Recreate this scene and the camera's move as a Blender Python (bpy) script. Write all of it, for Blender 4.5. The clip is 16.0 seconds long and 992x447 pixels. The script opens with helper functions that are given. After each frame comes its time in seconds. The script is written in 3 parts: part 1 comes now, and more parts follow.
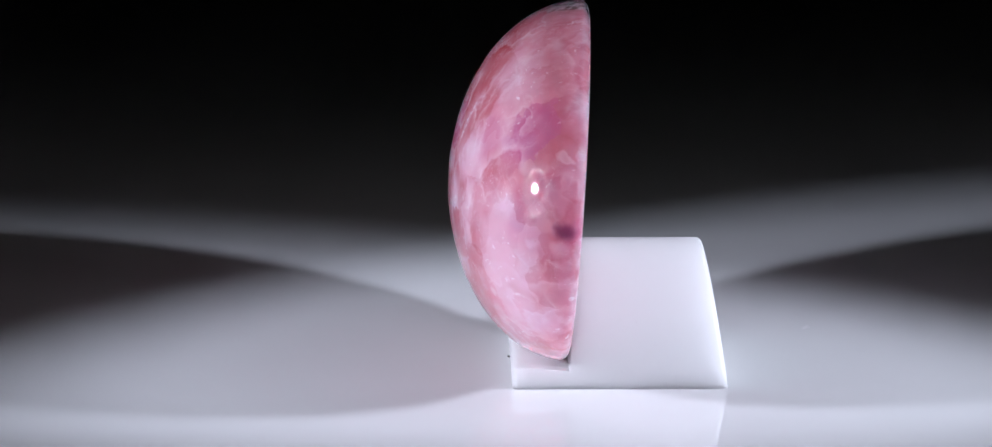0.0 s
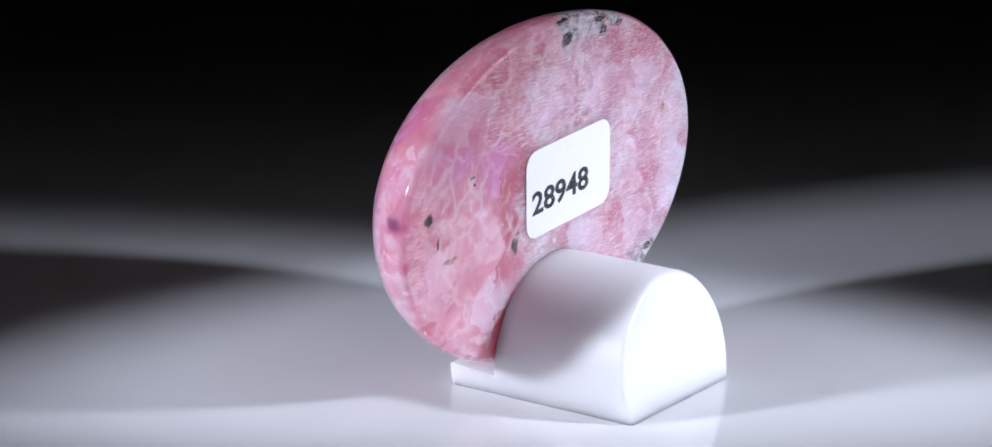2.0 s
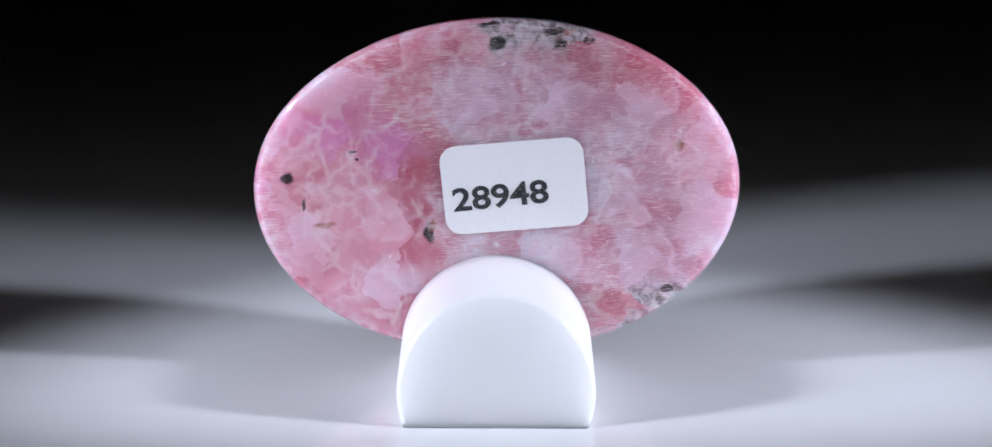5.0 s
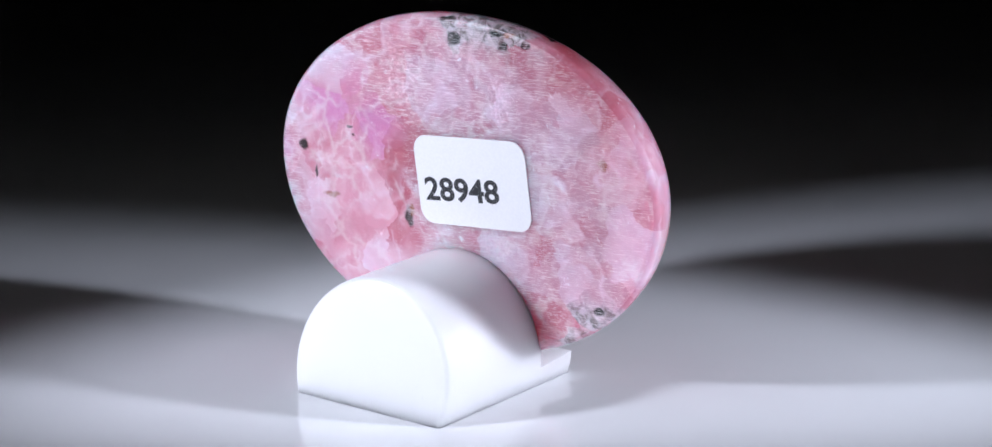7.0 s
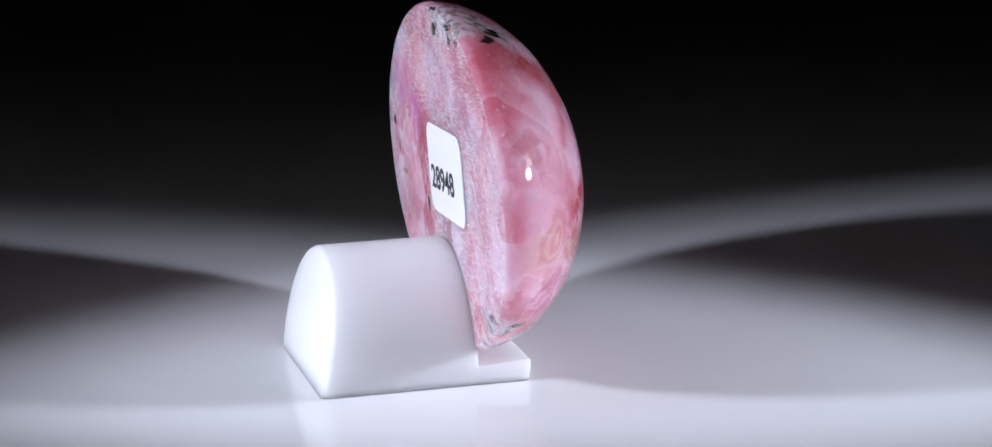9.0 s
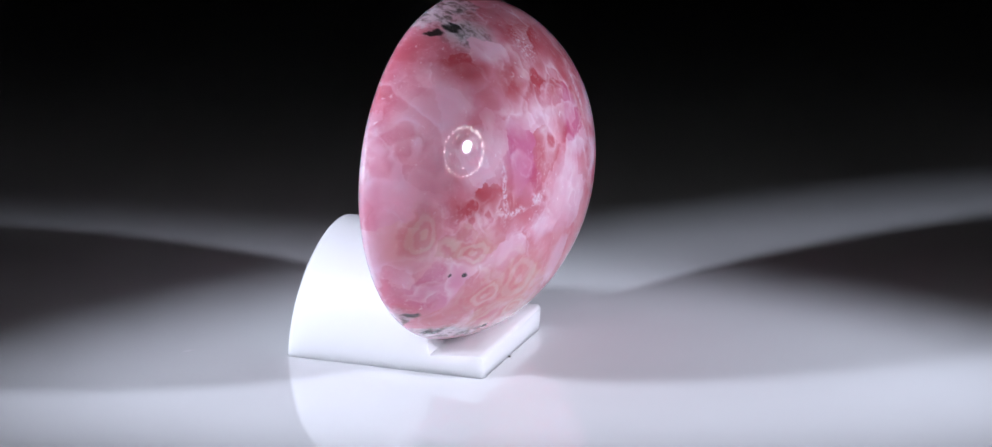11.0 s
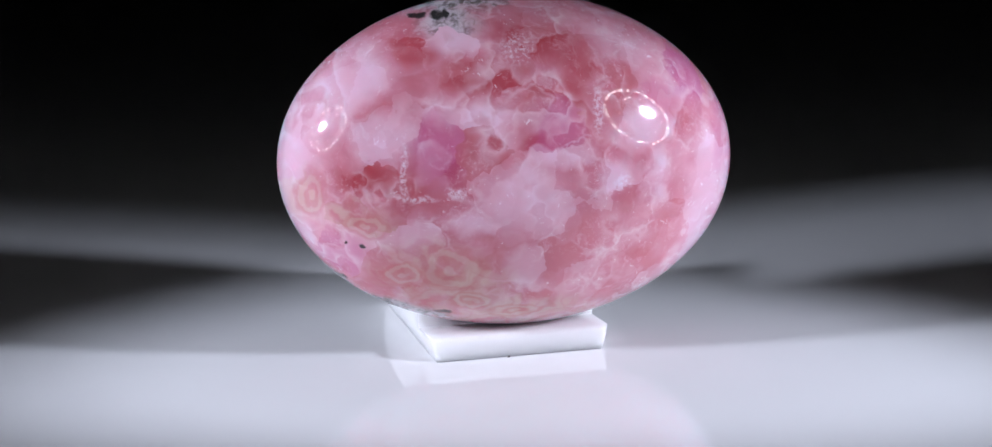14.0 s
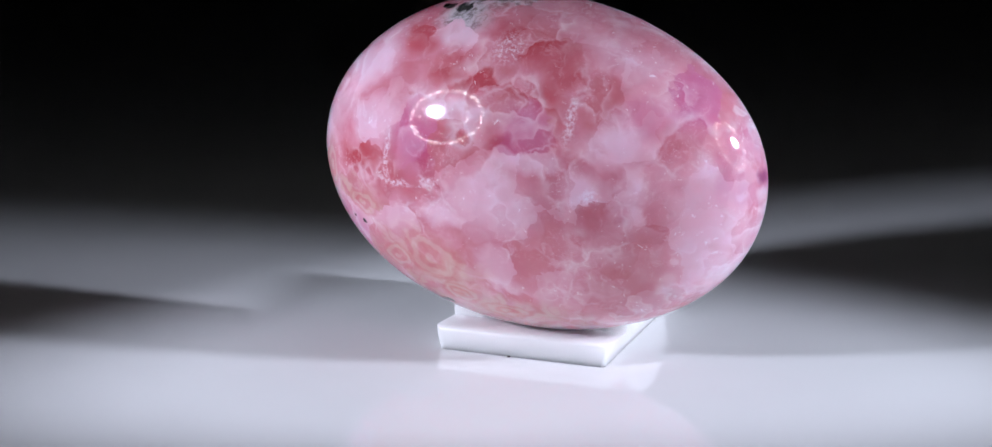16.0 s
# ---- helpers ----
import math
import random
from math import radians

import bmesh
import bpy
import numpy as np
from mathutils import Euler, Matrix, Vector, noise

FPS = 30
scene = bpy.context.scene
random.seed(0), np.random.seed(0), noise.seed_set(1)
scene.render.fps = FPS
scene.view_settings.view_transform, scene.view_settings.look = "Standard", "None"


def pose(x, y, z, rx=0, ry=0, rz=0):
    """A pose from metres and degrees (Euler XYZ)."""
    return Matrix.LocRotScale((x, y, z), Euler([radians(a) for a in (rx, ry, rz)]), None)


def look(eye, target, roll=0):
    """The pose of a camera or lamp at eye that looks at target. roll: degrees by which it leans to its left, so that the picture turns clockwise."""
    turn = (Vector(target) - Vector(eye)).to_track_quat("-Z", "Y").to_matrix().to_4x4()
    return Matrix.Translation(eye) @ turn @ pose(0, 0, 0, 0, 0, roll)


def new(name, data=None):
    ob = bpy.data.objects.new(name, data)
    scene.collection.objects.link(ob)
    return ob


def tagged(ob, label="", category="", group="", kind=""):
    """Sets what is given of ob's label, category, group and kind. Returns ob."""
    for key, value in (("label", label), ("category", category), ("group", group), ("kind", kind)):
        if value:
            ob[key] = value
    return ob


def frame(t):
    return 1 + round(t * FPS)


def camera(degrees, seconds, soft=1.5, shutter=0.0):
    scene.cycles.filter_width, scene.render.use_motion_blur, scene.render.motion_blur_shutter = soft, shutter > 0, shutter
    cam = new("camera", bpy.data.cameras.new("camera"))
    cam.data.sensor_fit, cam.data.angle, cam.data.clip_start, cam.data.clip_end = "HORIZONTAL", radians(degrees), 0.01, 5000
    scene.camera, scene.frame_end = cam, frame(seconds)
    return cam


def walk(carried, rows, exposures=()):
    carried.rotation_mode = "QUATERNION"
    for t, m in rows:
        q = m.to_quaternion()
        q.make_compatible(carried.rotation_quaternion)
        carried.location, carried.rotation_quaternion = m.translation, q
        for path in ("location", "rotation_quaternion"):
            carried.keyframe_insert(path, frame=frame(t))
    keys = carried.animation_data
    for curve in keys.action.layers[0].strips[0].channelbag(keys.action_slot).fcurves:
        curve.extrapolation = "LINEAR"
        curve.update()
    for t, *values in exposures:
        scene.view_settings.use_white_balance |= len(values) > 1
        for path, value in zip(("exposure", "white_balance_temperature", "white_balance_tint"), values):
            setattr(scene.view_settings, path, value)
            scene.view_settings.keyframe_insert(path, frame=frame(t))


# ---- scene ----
# A polished pink stone leans on a white half-round stand, on a white turntable between two spot lamps in a dark studio.
MM = 0.001

# ---- camera: it stands still, the turntable turns ----
cam = camera(20.33, 16.0, soft=1.5)
EYE = (0.0, -0.425, 0.14132)
AIM = (EYE[0] - 0.4093 * math.tan(radians(0.299)), EYE[1] + 0.4093, EYE[2] - 0.4093 * math.tan(radians(15.633)))
walk(cam, [(0.0, look(EYE, AIM, 0.245)), (16.0, look(EYE, AIM, 0.245))])
scene.view_settings.exposure = 0.0


def turn(t):
    """Turn of the turntable in degrees at t seconds."""
    s = (t - 8.0) / 8.0
    return 0.133 - 18.256 * (t - 8.0) + 0.519 * s ** 2 + 0.485 * s ** 3


# ---- world and lamps ----
world = bpy.data.worlds.new("dark_studio")
scene.world = world
world.use_nodes = True
world.node_tree.nodes["Background"].inputs["Color"].default_value = (0.5, 0.5, 0.6, 1)
world.node_tree.nodes["Background"].inputs["Strength"].default_value = 0.0003

# eye of each lamp, the point its beam is aimed at, half angle of the beam, softness of its edge, power
LAMPS = (
    dict(eye=(0.3062, -0.0820, 0.1475), aim=(0.0059, -0.0018, 0.0), half=10.4, blend=0.57, power=5.2),
    dict(eye=(-0.2920, -0.1245, 0.1475), aim=(0.0213, 0.0126, 0.0), half=9.4, blend=0.26, power=4.95),
)
for spec in LAMPS:
    data = bpy.data.lights.new("spot_beam", "SPOT")
    data.energy, data.color = spec["power"], (0.825, 0.885, 1.085)
    data.spot_size, data.spot_blend, data.shadow_soft_size = radians(2 * spec["half"]), spec["blend"], 0.0165
    ob = new("spot_beam", data)
    ob.matrix_basis = look(spec["eye"], spec["aim"])


# ---- helpers for building ----
def part(name, bm, material, parent=None, label=""):
    me = bpy.data.meshes.new(name)
    bm.to_mesh(me)
    bm.free()
    for m in material if isinstance(material, (list, tuple)) else [material]:
        me.materials.append(m)
    ob = new(name, me)
    ob.parent = parent
    return tagged(ob, label)


def smooth(ob, angle=35):
    me = ob.data
    me.polygons.foreach_set("use_smooth", [True] * len(me.polygons))
    me.set_sharp_from_angle(angle=radians(angle))
    return ob


def lathe(bm, profile, seg=48, m=None):
    """Turn a profile of (radius, z) round the z axis."""
    rings = []
    for r, z in profile:
        if r < 1e-7:
            rings.append([bm.verts.new((0, 0, z))])
        else:
            rings.append([bm.verts.new((r * math.cos(2 * math.pi * k / seg), r * math.sin(2 * math.pi * k / seg), z)) for k in range(seg)])
    for a, b in zip(rings, rings[1:]):
        for k in range(seg):
            j = (k + 1) % seg
            if len(a) == 1 and len(b) == 1:
                continue
            if len(a) == 1:
                bm.faces.new((a[0], b[j], b[k]))
            elif len(b) == 1:
                bm.faces.new((a[k], a[j], b[0]))
            else:
                bm.faces.new((a[k], a[j], b[j], b[k]))
    bmesh.ops.recalc_face_normals(bm, faces=bm.faces)
    if m:
        bmesh.ops.transform(bm, matrix=m, verts=bm.verts)
    return bm


def box(bm, x0, x1, y0, y1, z0, z1):
    v = [bm.verts.new((x, y, z)) for x in (x0, x1) for y in (y0, y1) for z in (z0, z1)]
    for f in ((0, 1, 3, 2), (4, 6, 7, 5), (0, 4, 5, 1), (2, 3, 7, 6), (0, 2, 6, 4), (1, 5, 7, 3)):
        bm.faces.new([v[i] for i in f])
    bmesh.ops.recalc_face_normals(bm, faces=bm.faces)
    return bm


# ---- materials ----
class Nodes:
    """Short hand for building a node tree."""

    def __init__(self, name):
        self.mat = bpy.data.materials.new(name)
        self.mat.use_nodes = True
        self.tree = self.mat.node_tree
        self.bsdf = self.tree.nodes["Principled BSDF"]

    def add(self, kind, ins=(), **props):
        n = self.tree.nodes.new(kind)
        for k, v in props.items():
            setattr(n, k, v)
        for k, v in dict(ins).items():
            self.put(n.inputs[k], v)
        return n

    def put(self, socket, v):
        if isinstance(v, bpy.types.NodeSocket):
            self.tree.links.new(v, socket)
        elif isinstance(v, (tuple, list)) and socket.type == "RGBA" and len(v) == 3:
            socket.default_value = (*v, 1)
        else:
            socket.default_value = v

    def math(self, op, a, b=0.0, clamp=False):
        return self.add("ShaderNodeMath", {0: a, 1: b}, operation=op, use_clamp=clamp).outputs[0]

    def vec(self, op, a, b=(0, 0, 0)):
        n = self.add("ShaderNodeVectorMath", {0: a, 1: b}, operation=op)
        return n.outputs["Value"] if op in ("LENGTH", "DISTANCE", "DOT_PRODUCT") else n.outputs[0]

    def scale(self, a, s):
        n = self.add("ShaderNodeVectorMath", {0: a}, operation="SCALE")
        self.put(n.inputs["Scale"], s)
        return n.outputs[0]

    def noise(self, vector, scale, detail=3.0, rough=0.55, distort=0.0, color=False):
        n = self.add("ShaderNodeTexNoise", {"Vector": vector, "Scale": scale, "Detail": detail, "Roughness": rough, "Distortion": distort})
        return n.outputs["Color" if color else "Fac"]

    def ramp(self, v, lo, hi, to0=0.0, to1=1.0, smooth=True):
        n = self.add("ShaderNodeMapRange", {"Value": v, "From Min": lo, "From Max": hi, "To Min": to0, "To Max": to1},
                     interpolation_type="SMOOTHSTEP" if smooth else "LINEAR")
        return n.outputs["Result"]

    def mix(self, f, a, b, blend="MIX"):
        n = self.add("ShaderNodeMix", data_type="RGBA", blend_type=blend)
        self.put(n.inputs[0], f)
        self.put(n.inputs[6], a)
        self.put(n.inputs[7], b)
        return n.outputs[2]

    def coords(self):
        return self.add("ShaderNodeTexCoord").outputs["Object"]

    def bump(self, height, strength, distance):
        return self.add("ShaderNodeBump", {"Height": height, "Strength": strength, "Distance": distance}).outputs[0]

    def set(self, **values):
        for k, v in values.items():
            self.put(self.bsdf.inputs[k.replace("_", " ")], v)
        return self.mat


def plain(name, color, rough, metal=0.0, grain=0.06, size=300.0):
    n = Nodes(name)
    g = n.noise(n.coords(), size, 4)
    col = n.mix(n.ramp(g, 0.3, 0.7), tuple(c * (1 - grain) for c in color), tuple(min(1, c * (1 + grain)) for c in color))
    return n.set(Base_Color=col, Roughness=n.ramp(g, 0.2, 0.8, rough * 0.85, rough * 1.15), Metallic=metal)


# zones of the dome: x, z, half width, half height, strength
DOME_RED = ((7.8, 16.1, 6.5, 2.9, 0.95), (-1.1, 21.5, 5.2, 3.2, 0.9), (17.6, 18.9, 5.6, 2.0, 0.8), (-0.3, 9.5, 3.0, 5.0, 0.9), (-8.1, 19.0, 4.4, 3.0, 0.65),
            (14.5, 1.6, 1.6, 1.4, 0.9), (20.7, -1.4, 3.4, 2.2, 0.75), (26.6, -1.0, 4.6, 2.4, 0.85), (8.2, 4.0, 4.0, 3.0, 0.55), (-6.0, 12.5, 3.4, 5.5, 0.65),
            (-14.5, 14.0, 3.4, 5.0, 0.55), (24.0, 9.0, 3.0, 2.4, 0.4))
DOME_MAGENTA = ((15.4, 5.4, 3.9, 5.6, 0.75), (-27.0, 15.1, 4.2, 5.0, 0.85), (-33.4, 4.3, 1.6, 3.8, 0.7), (29.0, -13.8, 4.2, 3.2, 0.85), (-2.6, 8.0, 4.0, 4.4, 0.7),
                (-35.2, 8.5, 2.6, 2.4, 0.75), (-36.8, 1.6, 2.4, 1.6, 0.6), (-21.0, 12.0, 4.0, 3.0, 0.4))
DOME_MILK = ((27.3, 15.0, 7.0, 4.6, 0.75), (11.8, 20.7, 4.2, 2.6, 0.85), (24.0, 5.7, 5.2, 4.0, 0.7), (11.4, 9.8, 7.4, 1.9, 0.6), (-4.5, 3.7, 4.2, 1.7, 0.85),
             (-12.7, 0.6, 4.2, 3.0, 0.9), (0.0, -3.6, 8.0, 5.4, 0.62), (8.6, -6.9, 5.0, 1.8, 0.7), (0.0, -15.2, 2.6, 3.6, 0.7), (-17.6, 7.9, 4.4, 3.4, 0.75),
             (-16.3, 20.0, 6.4, 2.8, 0.4), (-30.6, 0.5, 5.6, 6.2, 0.55), (23.0, -9.8, 5.0, 2.6, 0.5), (17.5, -9.0, 2.6, 4.2, 0.6), (-33.5, -7.0, 6.0, 9.0, 0.7),
             (33.0, 9.0, 6.0, 8.0, 0.6), (-20.0, 0.5, 2.2, 4.4, 0.6), (-36.5, 2.0, 4.0, 11.0, 0.6), (36.0, 0.0, 4.0, 12.0, 0.5))
DOME_SALMON = ((-11.7, -11.5, 7.4, 5.0, 0.85), (-23.3, -11.9, 6.0, 5.0, 0.8), (-8.4, -19.0, 7.0, 3.0, 0.7), (6.1, -0.2, 4.8, 3.2, 0.5), (-24.0, -3.5, 4.0, 3.0, 0.35))
DOME_PALE = ((-32.5, -9.0, 8.0, 13.0, 0.8), (-34.0, 4.0, 6.5, 8.0, 0.7), (-24.0, 16.0, 8.0, 6.0, 0.55), (31.0, 13.0, 7.0, 6.5, 0.75), (35.5, 3.0, 4.0, 6.0, 0.6), (33.0, -9.0, 4.0, 5.0, 0.5),
             (-14.0, 20.5, 8.0, 3.5, 0.45))
DOME_ORANGE = ((35.2, -5.2, 2.6, 3.4, 0.8),)
# zones of the ground face
FACE_MAGENTA = ((-25.4, 11.2, 5.8, 4.6, 0.9), (-16.2, 7.2, 4.6, 4.4, 0.85), (-36.8, 3.5, 2.2, 3.2, 0.6), (-21.0, 15.0, 5.0, 2.6, 0.45))
FACE_SALMON = ((-20.5, -1.0, 9.2, 8.4, 0.9), (-28.6, 6.0, 3.4, 6.0, 0.6), (-24.0, -13.0, 7.0, 5.0, 0.6))
FACE_RUBY = ((-12.2, 0.4, 2.6, 6.2, 0.9), (-12.7, -9.0, 3.4, 3.2, 0.75), (-27.7, -10.0, 3.2, 1.8, 0.5), (-6.8, 19.0, 5.6, 3.6, 0.6), (14.4, 17.7, 4.6, 2.8, 0.4),
             (17.9, -7.0, 5.6, 4.6, 0.35), (25.4, -2.6, 3.8, 2.8, 0.25), (-8.1, -19.0, 4.4, 5.4, 0.6), (4.0, 11.0, 9.0, 3.4, 0.3), (2.0, -12.0, 6.0, 4.0, 0.5))
FACE_MILK = ((-24.5, 17.6, 5.2, 2.4, 0.85), (-32.0, -6.8, 4.6, 5.6, 0.6), (-16.9, -13.8, 5.4, 2.6, 0.65), (32.0, 6.1, 5.4, 6.4, 0.8), (9.3, 15.2, 2.6, 4.4, 0.75),
             (-2.6, 16.0, 3.6, 3.4, 0.35), (34.0, -7.2, 4.4, 6.0, 0.75), (6.6, -8.3, 3.6, 3.4, 0.7), (22.0, 13.5, 5.0, 3.4, 0.5), (22.0, -12.0, 2.0, 3.0, 0.5),
             (-34.8, 10.0, 3.0, 4.0, 0.6), (15.5, 1.5, 3.0, 4.5, 0.4), (27.5, -9.0, 1.6, 4.0, 0.5))
FACE_LILAC = ((19.2, 5.4, 13.0, 10.0, 0.75), (5.3, 15.5, 13.0, 6.8, 0.65), (23.9, -12.0, 9.0, 8.0, 0.75), (30.0, 1.0, 7.0, 9.0, 0.65), (8.0, -14.0, 8.0, 7.0, 0.6))
RED, MAGENTA, MILK, SALMON, LILAC = (0.47, 0.07, 0.085), (0.57, 0.16, 0.29), (0.76, 0.51, 0.59), (0.62, 0.22, 0.26), (0.53, 0.34, 0.41)
# closed rings of banded agate low on the dome: x, z, half width, half height
AGATE_EYES = ((12.0, -14.9, 5.6, 4.0), (19.4, -16.3, 2.8, 2.3), (8.0, -20.6, 3.6, 2.0), (33.6, -4.2, 2.2, 3.8), (0.5, -23.0, 4.6, 1.6), (25.2, -8.4, 3.6, 1.9))
# dark flecks: x, y, z and half sizes
SPOTS_TOP = ((13.6, 6.4, 24.1, 1.25, 2, 0.8), (12.4, 6.8, 24.4, 0.4, 2, 1.1), (1.6, 0, 23.6, 1.3, 1.5, 1.2), (0.3, 0, 26.6, 1.6, 2, 0.5), (11.2, 0, 23.2, 0.9, 1.5, 0.7),
             (15.4, 0, 23.6, 0.8, 1.5, 0.5), (9.8, 0, 25.2, 2.2, 1.5, 0.5), (16.8, 4.5, 23.6, 2.0, 1.5, 0.35))
SPOTS_LOW = ((-10.9, 0, -6.2, 0.8, 1.4, 1.6), (-32.4, 0, 3.5, 0.8, 1.5, 0.9), (-30.2, 0, -1.0, 0.3, 1.2, 1.2), (25.9, 0, -17.3, 0.9, 1.2, 0.6), (25.5, 12.2, -11.8, 0.62, 1.0, 0.42),
             (28.2, 10.2, -11.6, 0.26, 1, 0.26), (11.4, 8.6, -23.4, 1.4, 1.5, 0.4), (27, 3.5, -18.4, 1.6, 1.6, 0.5), (20, 4, -22.6, 2.4, 1.5, 0.45), (-22.0, 0, 7.4, 0.7, 0.8, 0.3),
             (-21.2, 0, 6.0, 0.25, 0.8, 0.3))


def stone_pattern(n, face=False):
    """Colour of the stone in its own space, in millimetres: x across, y out of the dome, z up."""
    P = n.scale(n.coords(), 1000.0)
    half = (0.5, 0.5, 0.5)
    w1 = n.vec("SUBTRACT", n.noise(P, 0.11, 3, color=True), half)
    w2 = n.vec("SUBTRACT", n.noise(P, 0.42, 2, color=True), half)
    WF = n.vec("ADD", P, n.vec("ADD", n.scale(w1, 2.0), n.scale(w2, 1.6)))
    WS = n.vec("ADD", P, n.scale(w2, 1.8))
    # crystals: each one carries the colour of its own heart a little way, so colours step at their borders
    soft = n.vec("ADD", P, n.vec("ADD", n.scale(w1, 6.0), n.scale(w2, 2.6)))
    big = n.add("ShaderNodeTexVoronoi", {"Vector": soft, "Scale": 0.14, "Randomness": 1.0}, feature="F1")
    tint = n.add("ShaderNodeSeparateColor", {0: big.outputs["Color"]}).outputs
    to_heart = n.vec("SUBTRACT", big.outputs["Position"], soft)
    W = n.vec("ADD", n.vec("ADD", P, n.scale(n.vec("SUBTRACT", soft, P), 0.75)), n.scale(to_heart, 0.45 if face else 0.25))

    def blob(p, r, edge=0.5, v=W):
        d = n.vec("LENGTH", n.vec("DIVIDE", n.vec("SUBTRACT", v, p), r))
        return n.ramp(d, 1 + edge, 1 - edge)

    def dome_y(x, z):
        return 20.4 * math.sqrt(max(0.0, 1 - (x / 37.9) ** 2 - (z / 27.35) ** 2))

    def paint(col, zones, c, edge, flat):
        f = None
        for x, z, rx, rz, a in zones:
            b = n.math("MULTIPLY", blob((x, 0.0 if flat else dome_y(x, z), z), (rx, 7.0, rz), edge), a)
            f = b if f is None else n.math("MAXIMUM", f, b)
        return n.mix(f, col, c)

    # broad clouds of rose
    cloud = n.noise(soft, 0.075, 4, 0.55)
    col = n.mix(n.ramp(cloud, 0.36, 0.62), (0.55, 0.18, 0.22), (0.66, 0.31, 0.36))
    low = dome = col
    for zones, c in ((FACE_SALMON, (0.70, 0.34, 0.40)), (FACE_MAGENTA, (0.64, 0.24, 0.42)), (FACE_RUBY, (0.50, 0.13, 0.17)), (FACE_LILAC, LILAC), (FACE_MILK, (0.76, 0.54, 0.62))):
        low = paint(low, zones, c, 0.42, True)
    if not face:
        for zones, c in ((DOME_SALMON, SALMON), (DOME_PALE, (0.80, 0.46, 0.53)), (DOME_RED, RED), (DOME_MAGENTA, MAGENTA), (DOME_ORANGE, (0.66, 0.36, 0.27)), (DOME_MILK, MILK)):
            dome = paint(dome, zones, c, 0.45, False)
        depth = n.add("ShaderNodeSeparateXYZ", {0: soft}).outputs[1]
        low = n.mix(n.ramp(depth, -0.5, 4.5), low, dome)
    col = low
    col = n.mix(n.math("MULTIPLY", n.ramp(tint[0], 0.4, 0.0), 0.28), col, (0.52, 0.12, 0.15))
    col = n.mix(n.math("MULTIPLY", n.ramp(tint[0], 0.6, 1.0), 0.30), col, (0.74, 0.46, 0.52))

    # milky veils in terraces: dense at a scalloped edge, fading out behind it
    def veils(scale, steps, lobe, amount, v):
        lobes = n.add("ShaderNodeTexVoronoi", {"Vector": v, "Scale": lobe, "Randomness": 1.0}, feature="F1").outputs["Distance"]
        f = n.math("ADD", n.math("MULTIPLY", n.noise(v, scale, 2, 0.5), steps), n.math("MULTIPLY", lobes, 0.55))
        saw = n.math("FRACT", f)
        dense = n.math("MULTIPLY", n.math("POWER", saw, 2.6), n.ramp(saw, 1.0, 0.84))
        return n.math("MULTIPLY", dense, amount)

    where = n.ramp(n.noise(P, 0.06, 3), 0.40, 0.62)
    col = n.mix(veils(0.055, 5.0, 0.20, n.ramp(where, 0.0, 1.0, 0.15, 0.68), WF), col, (0.84, 0.66, 0.73))
    col = n.mix(veils(0.12, 5.0, 0.42, n.ramp(n.noise(P, 0.085, 3), 0.46, 0.66, 0.0, 0.55), WF), col, (0.88, 0.74, 0.79))
    # deeper rose just before such edges
    col = n.mix(veils(0.075, 4.0, 0.26, n.ramp(n.noise(P, 0.07, 2), 0.48, 0.60, 0.0, 0.5), n.vec("ADD", WF, (31.0, 7.0, 13.0))), col, (0.50, 0.10, 0.13))

    # fine grain and wisps
    wisp = n.ramp(n.noise(soft, 0.26, 6, 0.68, 0.7), 0.54, 0.76)
    col = n.mix(n.math("MULTIPLY", wisp, 0.34), col, (0.82, 0.62, 0.68))
    grain = n.noise(WF, 1.4, 5, 0.7)
    col = n.mix(n.math("MULTIPLY", n.ramp(grain, 0.50, 0.72), n.ramp(n.noise(P, 0.12, 2), 0.42, 0.66, 0.0, 0.34)), col, (0.84, 0.66, 0.70))
    edge = n.add("ShaderNodeTexVoronoi", {"Vector": n.vec("ADD", P, n.scale(w2, 2.6)), "Scale": 0.15, "Randomness": 1.0}, feature="DISTANCE_TO_EDGE").outputs["Distance"]
    thread = n.math("MULTIPLY", n.ramp(edge, 0.07, 0.0), n.ramp(n.noise(P, 0.13, 3), 0.50, 0.62))
    col = n.mix(n.math("MULTIPLY", thread, 0.22), col, (0.84, 0.70, 0.76))

    # bright flecks inside: healed cracks and small glints put into the colour
    crack_glint = n.math("MULTIPLY", n.ramp(n.noise(soft, 0.9, 4, 0.65), 0.62, 0.70), n.ramp(n.noise(P, 0.16, 2), 0.46, 0.60))
    col = n.mix(n.math("MULTIPLY", crack_glint, 0.6), col, (0.90, 0.84, 0.87))
    if not face:
        # beige agate: closed rings round a few hearts, in angular outlines
        AV = n.vec("ADD", P, n.vec("ADD", n.scale(w2, 2.0), n.scale(w1, 4.0)))
        field = n.math("MAXIMUM", blob((13, 14, -16.5), (11, 9, 5.5), 0.35), blob((2, 10, -23.0), (18, 10, 3.6), 0.35))
        field = n.math("MAXIMUM", field, blob((25.5, 12, -7.2), (7, 8, 2.6), 0.4))
        cell = n.add("ShaderNodeTexVoronoi", {"Vector": AV, "Scale": 0.11, "Randomness": 0.9}, feature="DISTANCE_TO_EDGE").outputs["Distance"]
        bands = n.ramp(n.math("SINE", n.math("MULTIPLY", cell, 22.0)), -0.8, 0.9)
        band_col = n.mix(bands, (0.54, 0.20, 0.21), (0.60, 0.38, 0.33))
